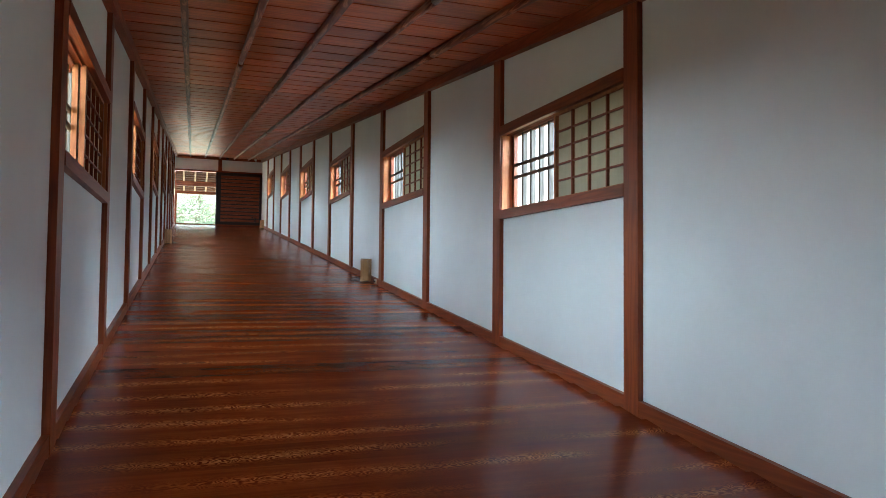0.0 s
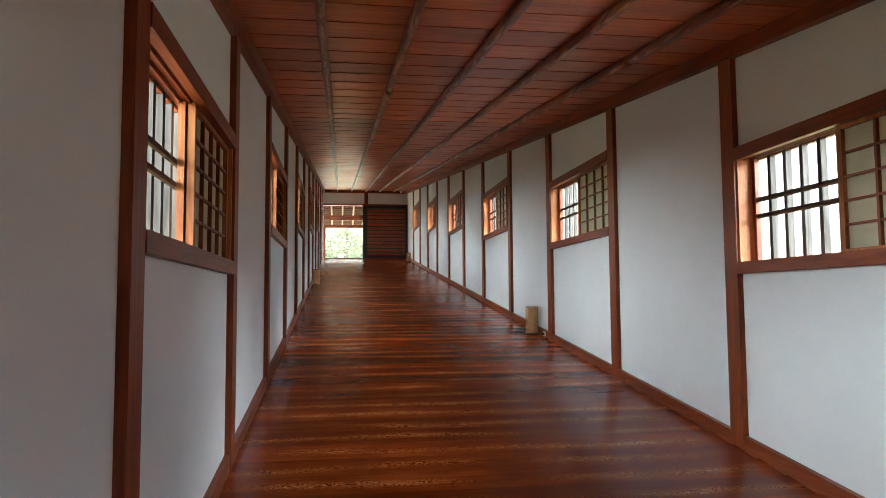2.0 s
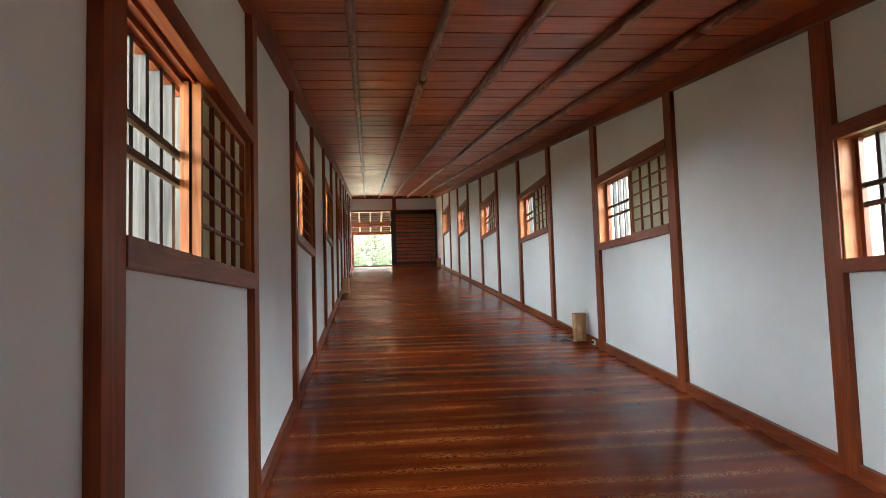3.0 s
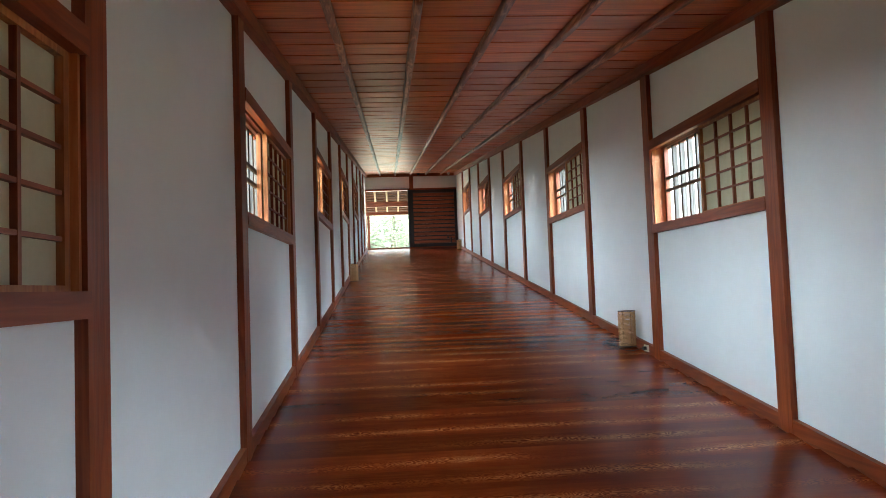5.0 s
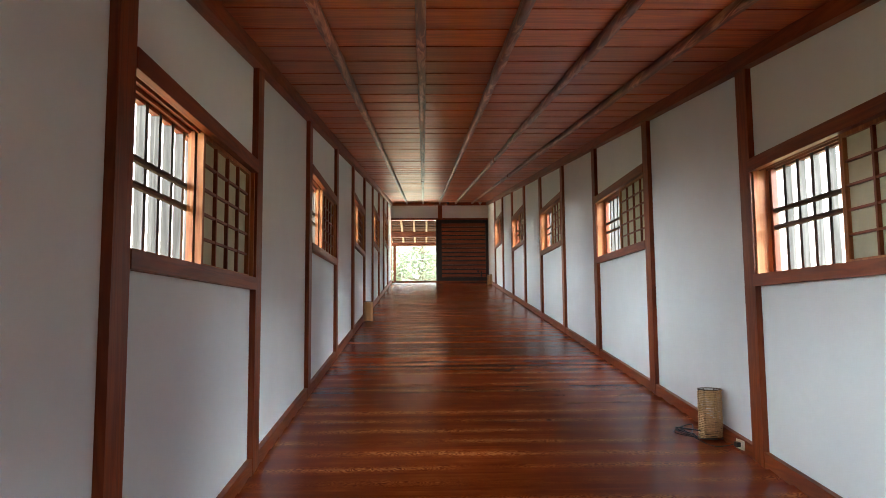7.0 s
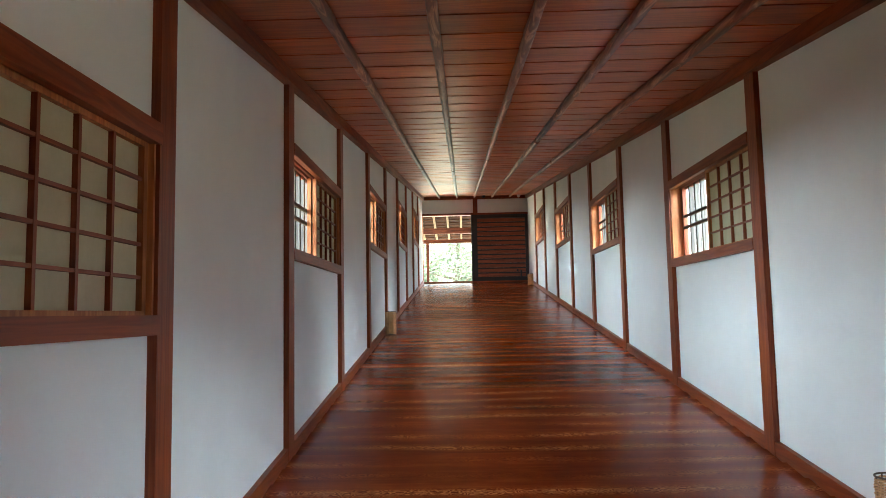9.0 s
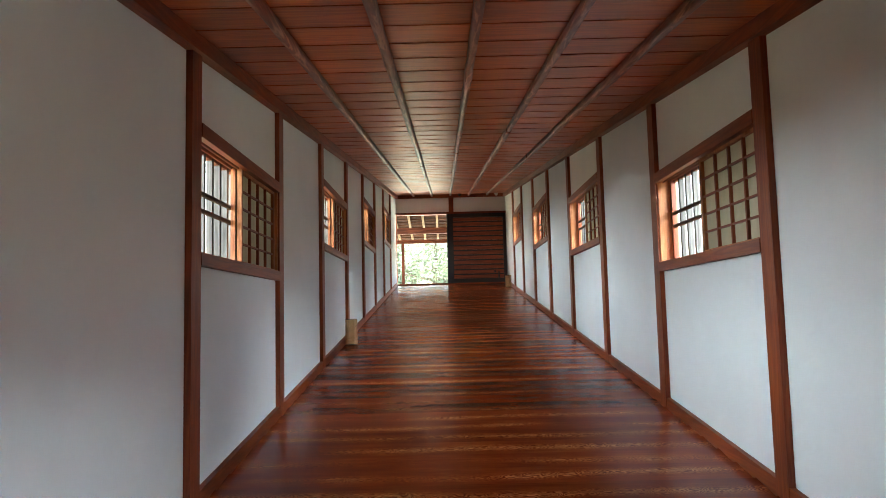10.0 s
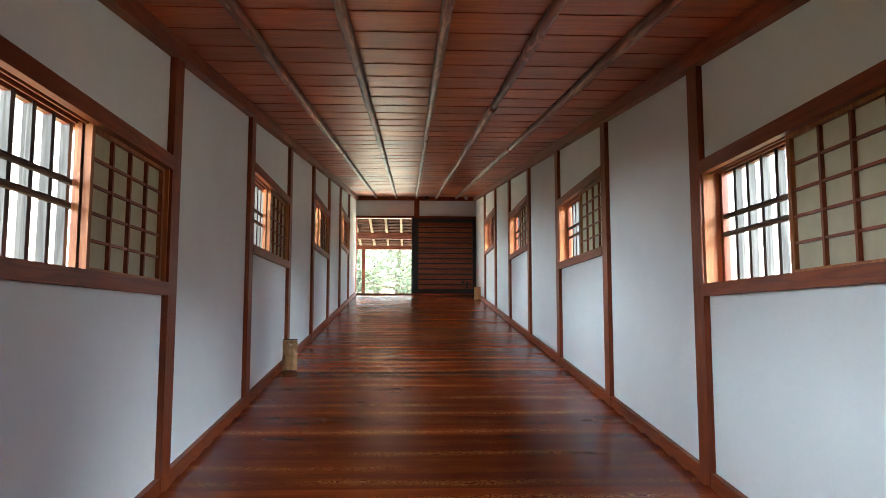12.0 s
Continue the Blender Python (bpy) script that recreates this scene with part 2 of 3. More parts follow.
def leaf_material(name, dark, light):
    m, nt, links, b = material(name, 0.55)
    rnd = nt.new("ShaderNodeNewGeometry").outputs["Random Per Island"]
    r = ramp(nt, [(0.0, dark), (1.0, light)])
    links.new(rnd, r.inputs[0])
    links.new(r.outputs[0], b.inputs["Base Color"])
    tl = nt.new("ShaderNodeBsdfTranslucent")
    links.new(r.outputs[0], tl.inputs[0])
    mx = node(nt, "ShaderNodeMixShader", Fac=0.5)
    links.new(b.outputs[0], mx.inputs[1])
    links.new(tl.outputs[0], mx.inputs[2])
    links.new(mx.outputs[0], nt["Material Output"].inputs["Surface"])
    return m


LEAF = leaf_material("leaves", (0.10, 0.15, 0.09), (0.24, 0.30, 0.21))


# ---- building helpers ----
def slant(x, y, h):
    """A point h above the corridor's sloping base line."""
    return (x, y, M * y + h)


def hexa(bm, corners):
    v = [bm.verts.new(c) for c in corners]
    for f in ((0, 3, 2, 1), (4, 5, 6, 7), (0, 1, 5, 4), (1, 2, 6, 5), (2, 3, 7, 6), (3, 0, 4, 7)):
        bm.faces.new([v[i] for i in f])


def sbox(bm, x0, x1, y0, y1, h0, h1):
    """A block whose ends are upright and whose top and bottom follow the slope."""
    x0, x1 = min(x0, x1), max(x0, x1)
    hexa(bm, [slant(x, y, h) for h in (h0, h1) for x, y in ((x0, y0), (x1, y0), (x1, y1), (x0, y1))])


def box(bm, x0, x1, y0, y1, z0, z1):
    x0, x1 = min(x0, x1), max(x0, x1)
    hexa(bm, [(x, y, z) for z in (z0, z1) for x, y in ((x0, y0), (x1, y0), (x1, y1), (x0, y1))])


def soften(bm, width=0.004):
    edges = [e for e in bm.edges if len(e.link_faces) == 2 and e.calc_face_angle(0) > 0.6]
    bmesh.ops.bevel(bm, geom=edges, offset=width, segments=1, profile=0.5, affect="EDGES", clamp_overlap=True)


def solid(name, bm, mat, bevel=0.0):
    if bevel:
        soften(bm, bevel)
    bmesh.ops.recalc_face_normals(bm, faces=bm.faces)
    me = bpy.data.meshes.new(name)
    bm.to_mesh(me)
    bm.free()
    me.materials.append(mat)
    return new(name, me)


def part(name, bm, mat, parent, label="", bevel=0.0):
    ob = solid(name, bm, mat, bevel)
    ob.parent = parent
    if label:
        tagged(ob, label=label)
    return ob


def blocks(*spec):
    bm = bmesh.new()
    for s in spec:
        sbox(bm, *s)
    return bm


def ring_tube(bm, pts, r, sides=6, closed=False):
    """A round tube along points."""
    loops = []
    n = len(pts)
    for i, p in enumerate(pts):
        p = Vector(p)
        a = Vector(pts[(i - 1) % n] if closed or i else pts[0])
        c = Vector(pts[(i + 1) % n] if closed or i < n - 1 else pts[-1])
        d = (c - a).normalized()
        u = d.orthogonal().normalized() if abs(d.z) > 0.95 else d.cross(Vector((0, 0, 1))).normalized()
        w = d.cross(u)
        loops.append([bm.verts.new(p + r * (math.cos(t) * u + math.sin(t) * w)) for t in (2 * math.pi * j / sides for j in range(sides))])
    for i in range(n if closed else n - 1):
        a, c = loops[i], loops[(i + 1) % n]
        for j in range(sides):
            bm.faces.new((a[j], a[(j + 1) % sides], c[(j + 1) % sides], c[j]))
    if not closed:
        bm.faces.new(loops[0][::-1])
        bm.faces.new(loops[-1])


# ---- large structure: the two long walls ----
BAYS = range(-3, 13)


def long_wall(side, name, label):
    """side 0: the wall at x = 0; side 1: the wall at x = W."""
    def X(d):  # d: metres into the corridor from the plaster
        return d if side == 0 else W - d
    bm = bmesh.new()
    for k in BAYS:
        a, c = Y0 + DY * k + POST, Y0 + DY * (k + 1)
        c = YE + 0.03 if k == 12 else c
        if k in WINDOWS:
            lo, hi = M * c + SILL0 + 0.01, M * c + HEAD1 - 0.01
            x0, x1 = sorted((X(0), X(-0.11)))
            ring = ((x0, a), (x1, a), (x1, c), (x0, c))
            hexa(bm, [slant(x, y, -0.02) for x, y in ring] + [(x, y, lo) for x, y in ring])
            hexa(bm, [(x, y, hi) for x, y in ring] + [slant(x, y, PLATE + 0.02) for x, y in ring])
        else:
            sbox(bm, X(0), X(-0.11), a, c, -0.02, PLATE + 0.02)
    wall = solid(name, bm, PLASTER)
    tagged(wall, label=label, category="wall", kind="structure")
    for k in range(-3, 13):
        a = Y0 + DY * k
        part("post", blocks((X(PROUD), X(-0.13), a, a + POST, FLOOR - 0.12, PLATE + 0.01)), TIMBER_Z, wall, bevel=0.004)
    for k in BAYS:
        a, c = Y0 + DY * k + POST, YE - 0.06 if k == 12 else Y0 + DY * (k + 1)
        part("baseboard", blocks((X(PROUD - 0.003), X(-0.10), a, c, FLOOR - 0.12, 0.0)), TIMBER_Y, wall, bevel=0.004)
    part("wall_plate", blocks((X(PROUD + 0.03), X(-0.13), YA, YE + 0.1, PLATE, CEIL + 0.06)), TIMBER_Y, wall, bevel=0.006)
    return wall


wall_west = long_wall(0, "wall_west", "white plaster wall between red-brown timber posts")
wall_east = long_wall(1, "wall_east", "white plaster wall between red-brown timber posts")

# ---- windows ----
def window(side, k, name):
    def X(d):
        return d if side == 0 else W - d
    a, c = Y0 + DY * k + POST, Y0 + DY * (k + 1)
    mid = (a + c) / 2
    lift = M * c     # windows stand level, step by step up the slope

    def level(*spec):
        bm = bmesh.new()
        for x0, x1, y0, y1, h0, h1 in spec:
            box(bm, x0, x1, y0, y1, lift + h0, lift + h1)
        return bm
    base = solid(name, level((X(0.04), X(-0.13), a, c + 0.014, HEAD0 + 0.02, HEAD1),
                              (X(0.04), X(0.002), a, c + 0.014, HEAD0, HEAD0 + 0.02),
                              (X(-0.018), X(-0.024), a, c, HEAD0, HEAD0 + 0.02),
                              (X(-0.06), X(-0.066), a, c, HEAD0, HEAD0 + 0.02),
                              (X(-0.10), X(-0.13), a, c, HEAD0, HEAD0 + 0.02),
                              (X(0.04), X(-0.13), a, c + 0.014, SILL0, SILL1)), TIMBER_Y, 0.003)
    tagged(base, label="barred timber window with two paper screens slid aside", category="window", group="corridor windows", kind="structure")
    # far jamb, coloured as if daylight strikes it; the near one keeps the plain stain
    part("jamb", level((X(0.02), X(-0.105), c - 0.014, c + 0.005, SILL1, HEAD0 + 0.02)), LIT_JAMB, base, bevel=0.002)
    part("jamb", level((X(-0.07), X(-0.105), a - 0.005, a + 0.014, SILL1, HEAD0 + 0.02)), TIMBER_Z, base, bevel=0.002)
    part("lattice_stile", level((X(-0.072), X(-0.104), c - 0.045, c - 0.014, SILL1, HEAD0 + 0.02)), TIMBER_Z, base, bevel=0.002)
    # outer bars
    n = 12
    for i in range(1, n):
        y = a + (c - a) * i / n
        bm = bmesh.new()
        w = 0.016
        prof = [(-0.098, -w), (-0.092, 0), (-0.098, w), (-0.135, w), (-0.135, -w)]
        rings = [[bm.verts.new((X(d), y + e, lift + h)) for d, e in prof] for h in (SILL1 - 0.01, HEAD0 + 0.01)]
        for j in range(5):
            bm.faces.new((rings[0][j], rings[0][(j + 1) % 5], rings[1][(j + 1) % 5], rings[1][j]))
        bm.faces.new(rings[0])
        bm.faces.new(rings[1][::-1])
        part("bar", bm, BAR, base)
    for h in (1.303, 1.402):
        bm = bmesh.new()
        ring_tube(bm, [(X(-0.088), a, lift + h), (X(-0.088), c, lift + h)], 0.016, 8)
        part("rail", bm, RAIL, base)
    # two sliding screens, stacked in one half
    far = side == 0
    s0, s1 = (mid - 0.02, c - 0.016) if far else (a + 0.002, mid + 0.03)
    for d, shift, st in ((-0.001, 0.0, 0.03), (-0.040, 0.008, 0.05)):
        y0, y1 = (s0 - shift, s1) if far else (s0, s1 + shift)
        x0, x1 = X(d), X(d - 0.03)
        screen = part("shoji_screen", level((x0, x1, y0, y0 + st, SILL1, HEAD0 + 0.01), (x0, x1, y1 - st, y1, SILL1, HEAD0 + 0.01),
                                             (x0, x1, y0 + st, y1 - st, SILL1, SILL1 + 0.016), (x0, x1, y0 + st, y1 - st, HEAD0 - 0.018, HEAD0 + 0.01)), LIT_SCREEN, base, bevel=0.002)
        b0, b1, g0, g1 = y0 + st, y1 - st, SILL1 + 0.016, HEAD0 - 0.018
        for i in range(1, 4):
            y = b0 + (b1 - b0) * i / 4
            part("muntin", level((X(d - 0.004), X(d - 0.022), y - 0.008, y + 0.008, g0, g1)), TIMBER_Z, screen)
        for i in range(1, 5):
            h = g0 + (g1 - g0) * i / 5
            part("muntin", level((X(d - 0.006), X(d - 0.022), b0, b1, h - 0.006, h + 0.006)), TIMBER_Y, screen)
        part("paper", level((X(d - 0.022), X(d - 0.0235), b0, b1, g0, g1)), PAPER, screen)
    return base


number = 1
for side in (0, 1):
    master = None
    for k in WINDOWS:
        name = "window_%d" % number
        number += 1
        if master is None:
            master = window(side, k, name)
            k0 = k
        else:
            dy = DY * (k - k0)
            ob = copy_thing(master, pose(0, dy, M * dy))
            ob.name = name

# ---- ceiling ----
bm = bmesh.new()
y = YA
while y < YE - 0.02:
    y1 = min(y + 0.338, YE)
    # each board laps over the next
    hexa(bm, [slant(0.0, y, CEIL), slant(W, y, CEIL), slant(W, y1, CEIL + 0.0045), slant(0.0, y1, CEIL + 0.0045),
              slant(0.0, y, CEIL + 0.014), slant(W, y, CEIL + 0.014), slant(W, y1, CEIL + 0.0185), slant(0.0, y1, CEIL + 0.0185)])
    y += 0.34
ceiling = tagged(solid("ceiling", bm, CEILING), label="sloping ceiling of lapped warm cedar boards", category="ceiling", kind="structure")
def pole_batten(x, seed):
    """A slim hand-peeled pole, flat on top, uneven along its length, pieced from three lengths."""
    rnd = random.Random(seed)
    bm = bmesh.new()
    cuts = [YA, YA + 9.5 + rnd.uniform(-2, 2), YA + 20.5 + rnd.uniform(-2, 2), YE - 0.04]
    for y0, y1 in zip(cuts, cuts[1:]):
        n = int((y1 - y0) / 0.16)
        rad, off, rings = rnd.uniform(0.024, 0.028), rnd.uniform(-0.003, 0.003), []
        for j in range(n + 1):
            y = y0 + (y1 - 0.002 - y0) * j / n
            ring = []
            for q in range(9):
                t = math.pi * q / 8
                r = rad * (1 + 0.26 * noise.noise((y * 2.1, 3 * math.cos(t), seed * 9.1)) + 0.12 * noise.noise((y * 7, q * 2.0, seed)))
                cx, sz = math.copysign(abs(math.cos(t)) ** 0.6, math.cos(t)), math.sin(t) ** 0.6
                ring.append(bm.verts.new(slant(x + off + 0.95 * r * cx, y, CEIL - 0.023 - r * sz if 0 < q < 8 else CEIL + 0.003)))
            rings.append(ring)
        for r0, r1 in zip(rings, rings[1:]):
            for q in range(8):
                bm.faces.new((r0[q], r0[q + 1], r1[q + 1], r1[q]))
            bm.faces.new((r0[8], r0[0], r1[0], r1[8]))
        bm.faces.new(rings[0])
        bm.faces.new(rings[-1][::-1])
    b = solid("trim", bm, BATTEN)
    for f in b.data.polygons:
        f.use_smooth = True
    return tagged(b, label="slim peeled brown pole fixed under the ceiling boards", category="batten", group="ceiling battens", kind="structure")


for i in range(1, 6):
    pole_batten(W * i / 6, i)
roof = solid("roof", blocks((-1.1, W + 1.1, YA - 0.6, YE + 0.1, CEIL + 0.16, CEIL + 0.3)), ROOF)
tagged(roof, label="dark tiled roof over the corridor", category="roof", kind="structure")

# ---- end walls ----
wall_south = solid("wall_south", blocks((-0.13, W + 0.13, YA - 0.12, YA, FLOOR - 0.2, CEIL + 0.05)), PLASTER)
tagged(wall_south, label="plain white plaster wall closing the corridor", category="wall", kind="structure")

ZF = M * YE + FLOOR          # floor level at the far end
LIN0, LIN1, TOPZ = 4.788, 4.846, 5.245
bm = bmesh.new()
box(bm, 0.0, W, YE + 0.03, YE + 0.11, LIN1 - 0.01, TOPZ + 0.2)
box(bm, 1.50, W, YE + 0.03, YE + 0.11, ZF - 0.1, LIN1)
wall_north = tagged(solid("wall_north", bm, PLASTER), label="white plaster wall above the doorway", category="wall", kind="structure")
bm = bmesh.new()
box(bm, -0.02, W + 0.02, YE - 0.03, YE + 0.13, LIN0, LIN1)
part("lintel", bm, TIMBER_X, wall_north, bevel=0.005)
bm = bmesh.new()
box(bm, -0.02, W + 0.02, YE - 0.02, YE + 0.13, TOPZ, TOPZ + 0.14)
part("top_plate", bm, TIMBER_X, wall_north, bevel=0.005)
bm = bmesh.new()
box(bm, 1.45, 1.58, YE - 0.01, YE + 0.12, LIN1, TOPZ)
part("post", bm, TIMBER_Z, wall_north, bevel=0.004)
bm = bmesh.new()
box(bm, 1.40, 1.52, YE + 0.03, YE + 0.13, ZF, LIN0)
part("post", bm, TIMBER_Z, wall_north, bevel=0.004)
bm = bmesh.new()
box(bm, -0.02, W + 0.02, YE - 0.06, YE + 0.14, ZF - 0.15, ZF + 0.035)
part("threshold", bm, TIMBER_X, wall_north, bevel=0.006)

# ---- sliding door, slid open ----
door = bpy.data.objects.new("sliding_door", None)
scene.collection.objects.link(door)
DX0, DX1, DZ0, DZ1 = 1.385, 2.99, ZF + 0.035, LIN0
DY0, DY1 = YE - 0.005 - 0.045, YE - 0.005
door.location = (0, 0, 0)
tagged(door, label="black-framed sliding door with brown horizontal boards, slid open", category="door")
IX0, IX1, IZ0, IZ1 = 1.557, 2.905, 3.004, 4.691
for x0, x1, z0, z1, n in ((DX0, IX0, DZ0, DZ1, "stile"), (IX1, DX1, DZ0, DZ1, "stile"), (IX0, IX1, DZ0, IZ0, "rail"), (IX0, IX1, IZ1, DZ1, "rail")):
    bm = bmesh.new()
    box(bm, x0, x1, DY0 - 0.015, DY1 + 0.02, z0, z1)
    part(n, bm, LACQUER, door, bevel=0.004)
bm = bmesh.new()
box(bm, IX0, IX1, DY1 - 0.012, DY1, IZ0, IZ1)
part("backing", bm, LACQUER, door)
pitch = (IZ1 - IZ0) / 13
for i in range(13):
    bm = bmesh.new()
    box(bm, IX0, IX1, DY0 - 0.002, DY1 - 0.018, IZ0 + pitch * i + 0.02, IZ0 + pitch * (i + 1) - 0.016)
    part("board", bm, DOOR_BOARD, door, bevel=0.003)
bm = bmesh.new()
box(bm, 2.64, 2.69, DY0 - 0.02, DY0 + 0.01, 3.165, 3.222)
part("latch_plate", bm, LACQUER, door, "small black iron latch", bevel=0.003)
bm = bmesh.new()
box(bm, 2.745, 2.785, DY0 - 0.03, DY0 + 0.01, 3.025, 3.192)
part("bolt", bm, LACQUER, door, "black iron bolt", bevel=0.004)

# ---- porch beyond the doorway ----
porch = bpy.data.objects.new("porch", None)
scene.collection.objects.link(porch)
tagged(porch, label="timber porch with open rafters and a tie beam", category="porch")


def pbox(name, mat, *b, bevel=0.004):
    bm = bmesh.new()
    box(bm, *b)
    return part(name, bm, mat, porch, bevel=bevel)


pbox("jamb_post", TIMBER_Z, -0.13, 0.012, YE + 0.135, YE + 0.26, 2.55, LIN1)
pbox("tie_beam", BEAMWOOD, -1.0, 3.2, 28.77, 28.93, 4.495, 4.664)
pbox("eave_beam", BEAMWOOD, -0.6, 3.2, 30.45, 30.6, 4.369, 4.482)
pbox("post", BEAMWOOD, -0.08, 0.01, 30.46, 30.58, 2.6, 4.369)
# unseen pale slab, added to throw daylight up through the doorway
pbox("bounce_step", GRAVEL, -1.2, 3.2, YE + 0.14, 28.2, 2.5, ZF - 0.12, bevel=0.01)


def roof_z(y):
    return 5.23 - 0.155 * (y - YE)


for x in (-0.565, -0.148, 0.269, 0.686, 1.103, 1.52, 1.937, 2.354):
    bm = bmesh.new()
    hexa(bm, [(x - 0.03, YE + 0.14, roof_z(YE) - 0.09), (x + 0.03, YE + 0.14, roof_z(YE) - 0.09), (x + 0.03, 31.3, roof_z(31.3) - 0.09), (x - 0.03, 31.3, roof_z(31.3) - 0.09),
              (x - 0.03, YE + 0.14, roof_z(YE)), (x + 0.03, YE + 0.14, roof_z(YE)), (x + 0.03, 31.3, roof_z(31.3)), (x - 0.03, 31.3, roof_z(31.3))])
    part("rafter", bm, PALE, porch, bevel=0.004)
def cross_strip(name, mat, y0, y1, lift, thick):
    bm = bmesh.new()
    hexa(bm, [(-1.2, y0, roof_z(y0) + lift), (3.3, y0, roof_z(y0) + lift), (3.3, y1, roof_z(y1) + lift), (-1.2, y1, roof_z(y1) + lift),
              (-1.2, y0, roof_z(y0) + lift + thick), (3.3, y0, roof_z(y0) + lift + thick), (3.3, y1, roof_z(y1) + lift + thick), (-1.2, y1, roof_z(y1) + lift + thick)])
    part(name, bm, mat, porch)


for i in range(14):
    cross_strip("batten", STRIP, YE + 0.2 + 0.3 * i, YE + 0.24 + 0.3 * i, 0.0, 0.02)
cross_strip("sheathing", DARKWOOD, YE + 0.11, 31.4, 0.021, 0.02)
cross_strip("tiles", ROOF, YE + 0.11, 31.5, 0.045, 0.09)


# ---- lamps ----
def basket_lamp(cx, cy, z0, height, radius, turn, label):
    lamp = bpy.data.objects.new("floor_lamp", None)
    scene.collection.objects.link(lamp)
    lamp.location = (cx, cy, z0)
    tagged(lamp, label=label, category="lamp", group="woven floor lamps")
    rnd = random.Random(int(cy * 100))
    bm = bmesh.new()
    rows, sides = 27, 36

    def outline(t):
        """A rounded six-sided basket."""
        q = (t - turn) % (math.pi / 3) - math.pi / 6
        flat = math.cos(math.pi / 6) / math.cos(q)
        return 1.03 * radius * (0.08 + 0.92 * flat)

    pts = []
    for i in range(rows * sides):
        t = 2 * math.pi * i / sides
        r = outline(t) + rnd.uniform(-0.0026, 0.0026)
        z = 0.012 + (height - 0.02) * i / (rows * sides)
        pts.append((r * math.cos(t), r * math.sin(t), z + 0.0034 * noise.noise((3 * math.cos(t), 3 * math.sin(t), 0.9 * i / sides))))
    ring_tube(bm, pts, 0.0047, 5)
    shade = part("woven_shade", bm, RATTAN, lamp, "tan shade woven of twisted paper cord")
    for z in (0.008, height):
        bm = bmesh.new()
        ring_tube(bm, [(radius * math.cos(t), radius * math.sin(t), z) for t in (2 * math.pi * j / sides for j in range(sides))], 0.004, 6, True)
        part("wire_ring", bm, WIRE, shade)
    for j in range(6):
        t = 2 * math.pi * j / 6 + turn
        bm = bmesh.new()
        ring_tube(bm, [((radius - 0.006) * math.cos(t), (radius - 0.006) * math.sin(t), z) for z in (0.008, height)], 0.0035, 5)
        part("wire_upright", bm, WIRE, shade)
    bm = bmesh.new()
    bmesh.ops.create_cone(bm, cap_ends=True, segments=20, radius1=0.04, radius2=0.03, depth=0.03, matrix=Matrix.Translation((0, 0, 0.018)))
    part("socket", bm, BLACK, lamp)
    return lamp


def floor_z(y):
    return M * y + FLOOR


lamp_a = basket_lamp(2.9, 9.785, floor_z(9.76), 0.325, 0.074, 0.75, "tan woven cylinder lamp standing on the floor beside the wall")
lamp_b = basket_lamp(0.112, 16.57, floor_z(16.54), 0.325, 0.073, 1.1, "tan woven cylinder lamp standing on the floor beside the wall")
basket_lamp(2.885, 25.33, floor_z(25.30), 0.30, 0.073, 0.7, "tan woven cylinder lamp beside the sliding door")


def cord(points, lamp, label):
    bm = bmesh.new()
    points = [Vector(p) - lamp.location for p in points]
    fine = []
    n = len(points)
    for i in range(n - 1):
        p0, p1, p2, p3 = (Vector(points[max(0, min(n - 1, j))]) for j in (i - 1, i, i + 1, i + 2))
        for q in range(6):
            t = q / 6
            fine.append(0.5 * (2 * p1 + (p2 - p0) * t + (2 * p0 - 5 * p1 + 4 * p2 - p3) * t * t + (3 * p1 - p0 - 3 * p2 + p3) * t ** 3))
    ring_tube(bm, fine, 0.0032, 5)
    part("power_cord", bm, BLACK, lamp, label)


def tangle(cx, cy, turns, seed, end):
    rnd = random.Random(seed)
    pts = [(cx + 0.05, cy, floor_z(cy) + 0.008)]
    for i in range(turns):
        q = 2.3 * i
        r = rnd.uniform(0.06, 0.15)
        x, y = cx + 0.6 * r * math.cos(q), cy + 1.2 * r * math.sin(q)
        pts.append((x, y, floor_z(y) + 0.006 + rnd.uniform(0.0, 0.055)))
    pts.append((cx + 0.4 * (end[0] - cx), end[1] + 0.1, floor_z(end[1] + 0.1) + 0.006))
    return pts + [end]


def outlet(y, h, x, side):
    thing = bpy.data.objects.new("power_outlet", None)
    scene.collection.objects.link(thing)
    thing.location = (x, y, M * y + h)
    tagged(thing, label="ivory plastic power outlet set in the baseboard", category="outlet")
    bm = bmesh.new()
    box(bm, 0.0, side * 0.006, -0.055, 0.055, -0.028, 0.028)
    plate = part("plate", bm, IVORY, thing, bevel=0.003)
    bm = bmesh.new()
    box(bm, side * 0.006, side * 0.03, -0.012, 0.03, -0.014, 0.014)
    part("plug", bm, BLACK, plate, "black plug", bevel=0.003)


outlet(9.49, -0.041, 2.967, -1)
cord(tangle(2.765, 9.86, 11, 4, (2.94, 9.50, M * 9.50 - 0.04)), lamp_a, "black tangled power cord lying on the floor by the lamp")
cord(tangle(0.20, 16.80, 8, 9, (0.15, 17.0, floor_z(17.0) + 0.005)), lamp_b, "black power cord lying on the floor behind the lamp")


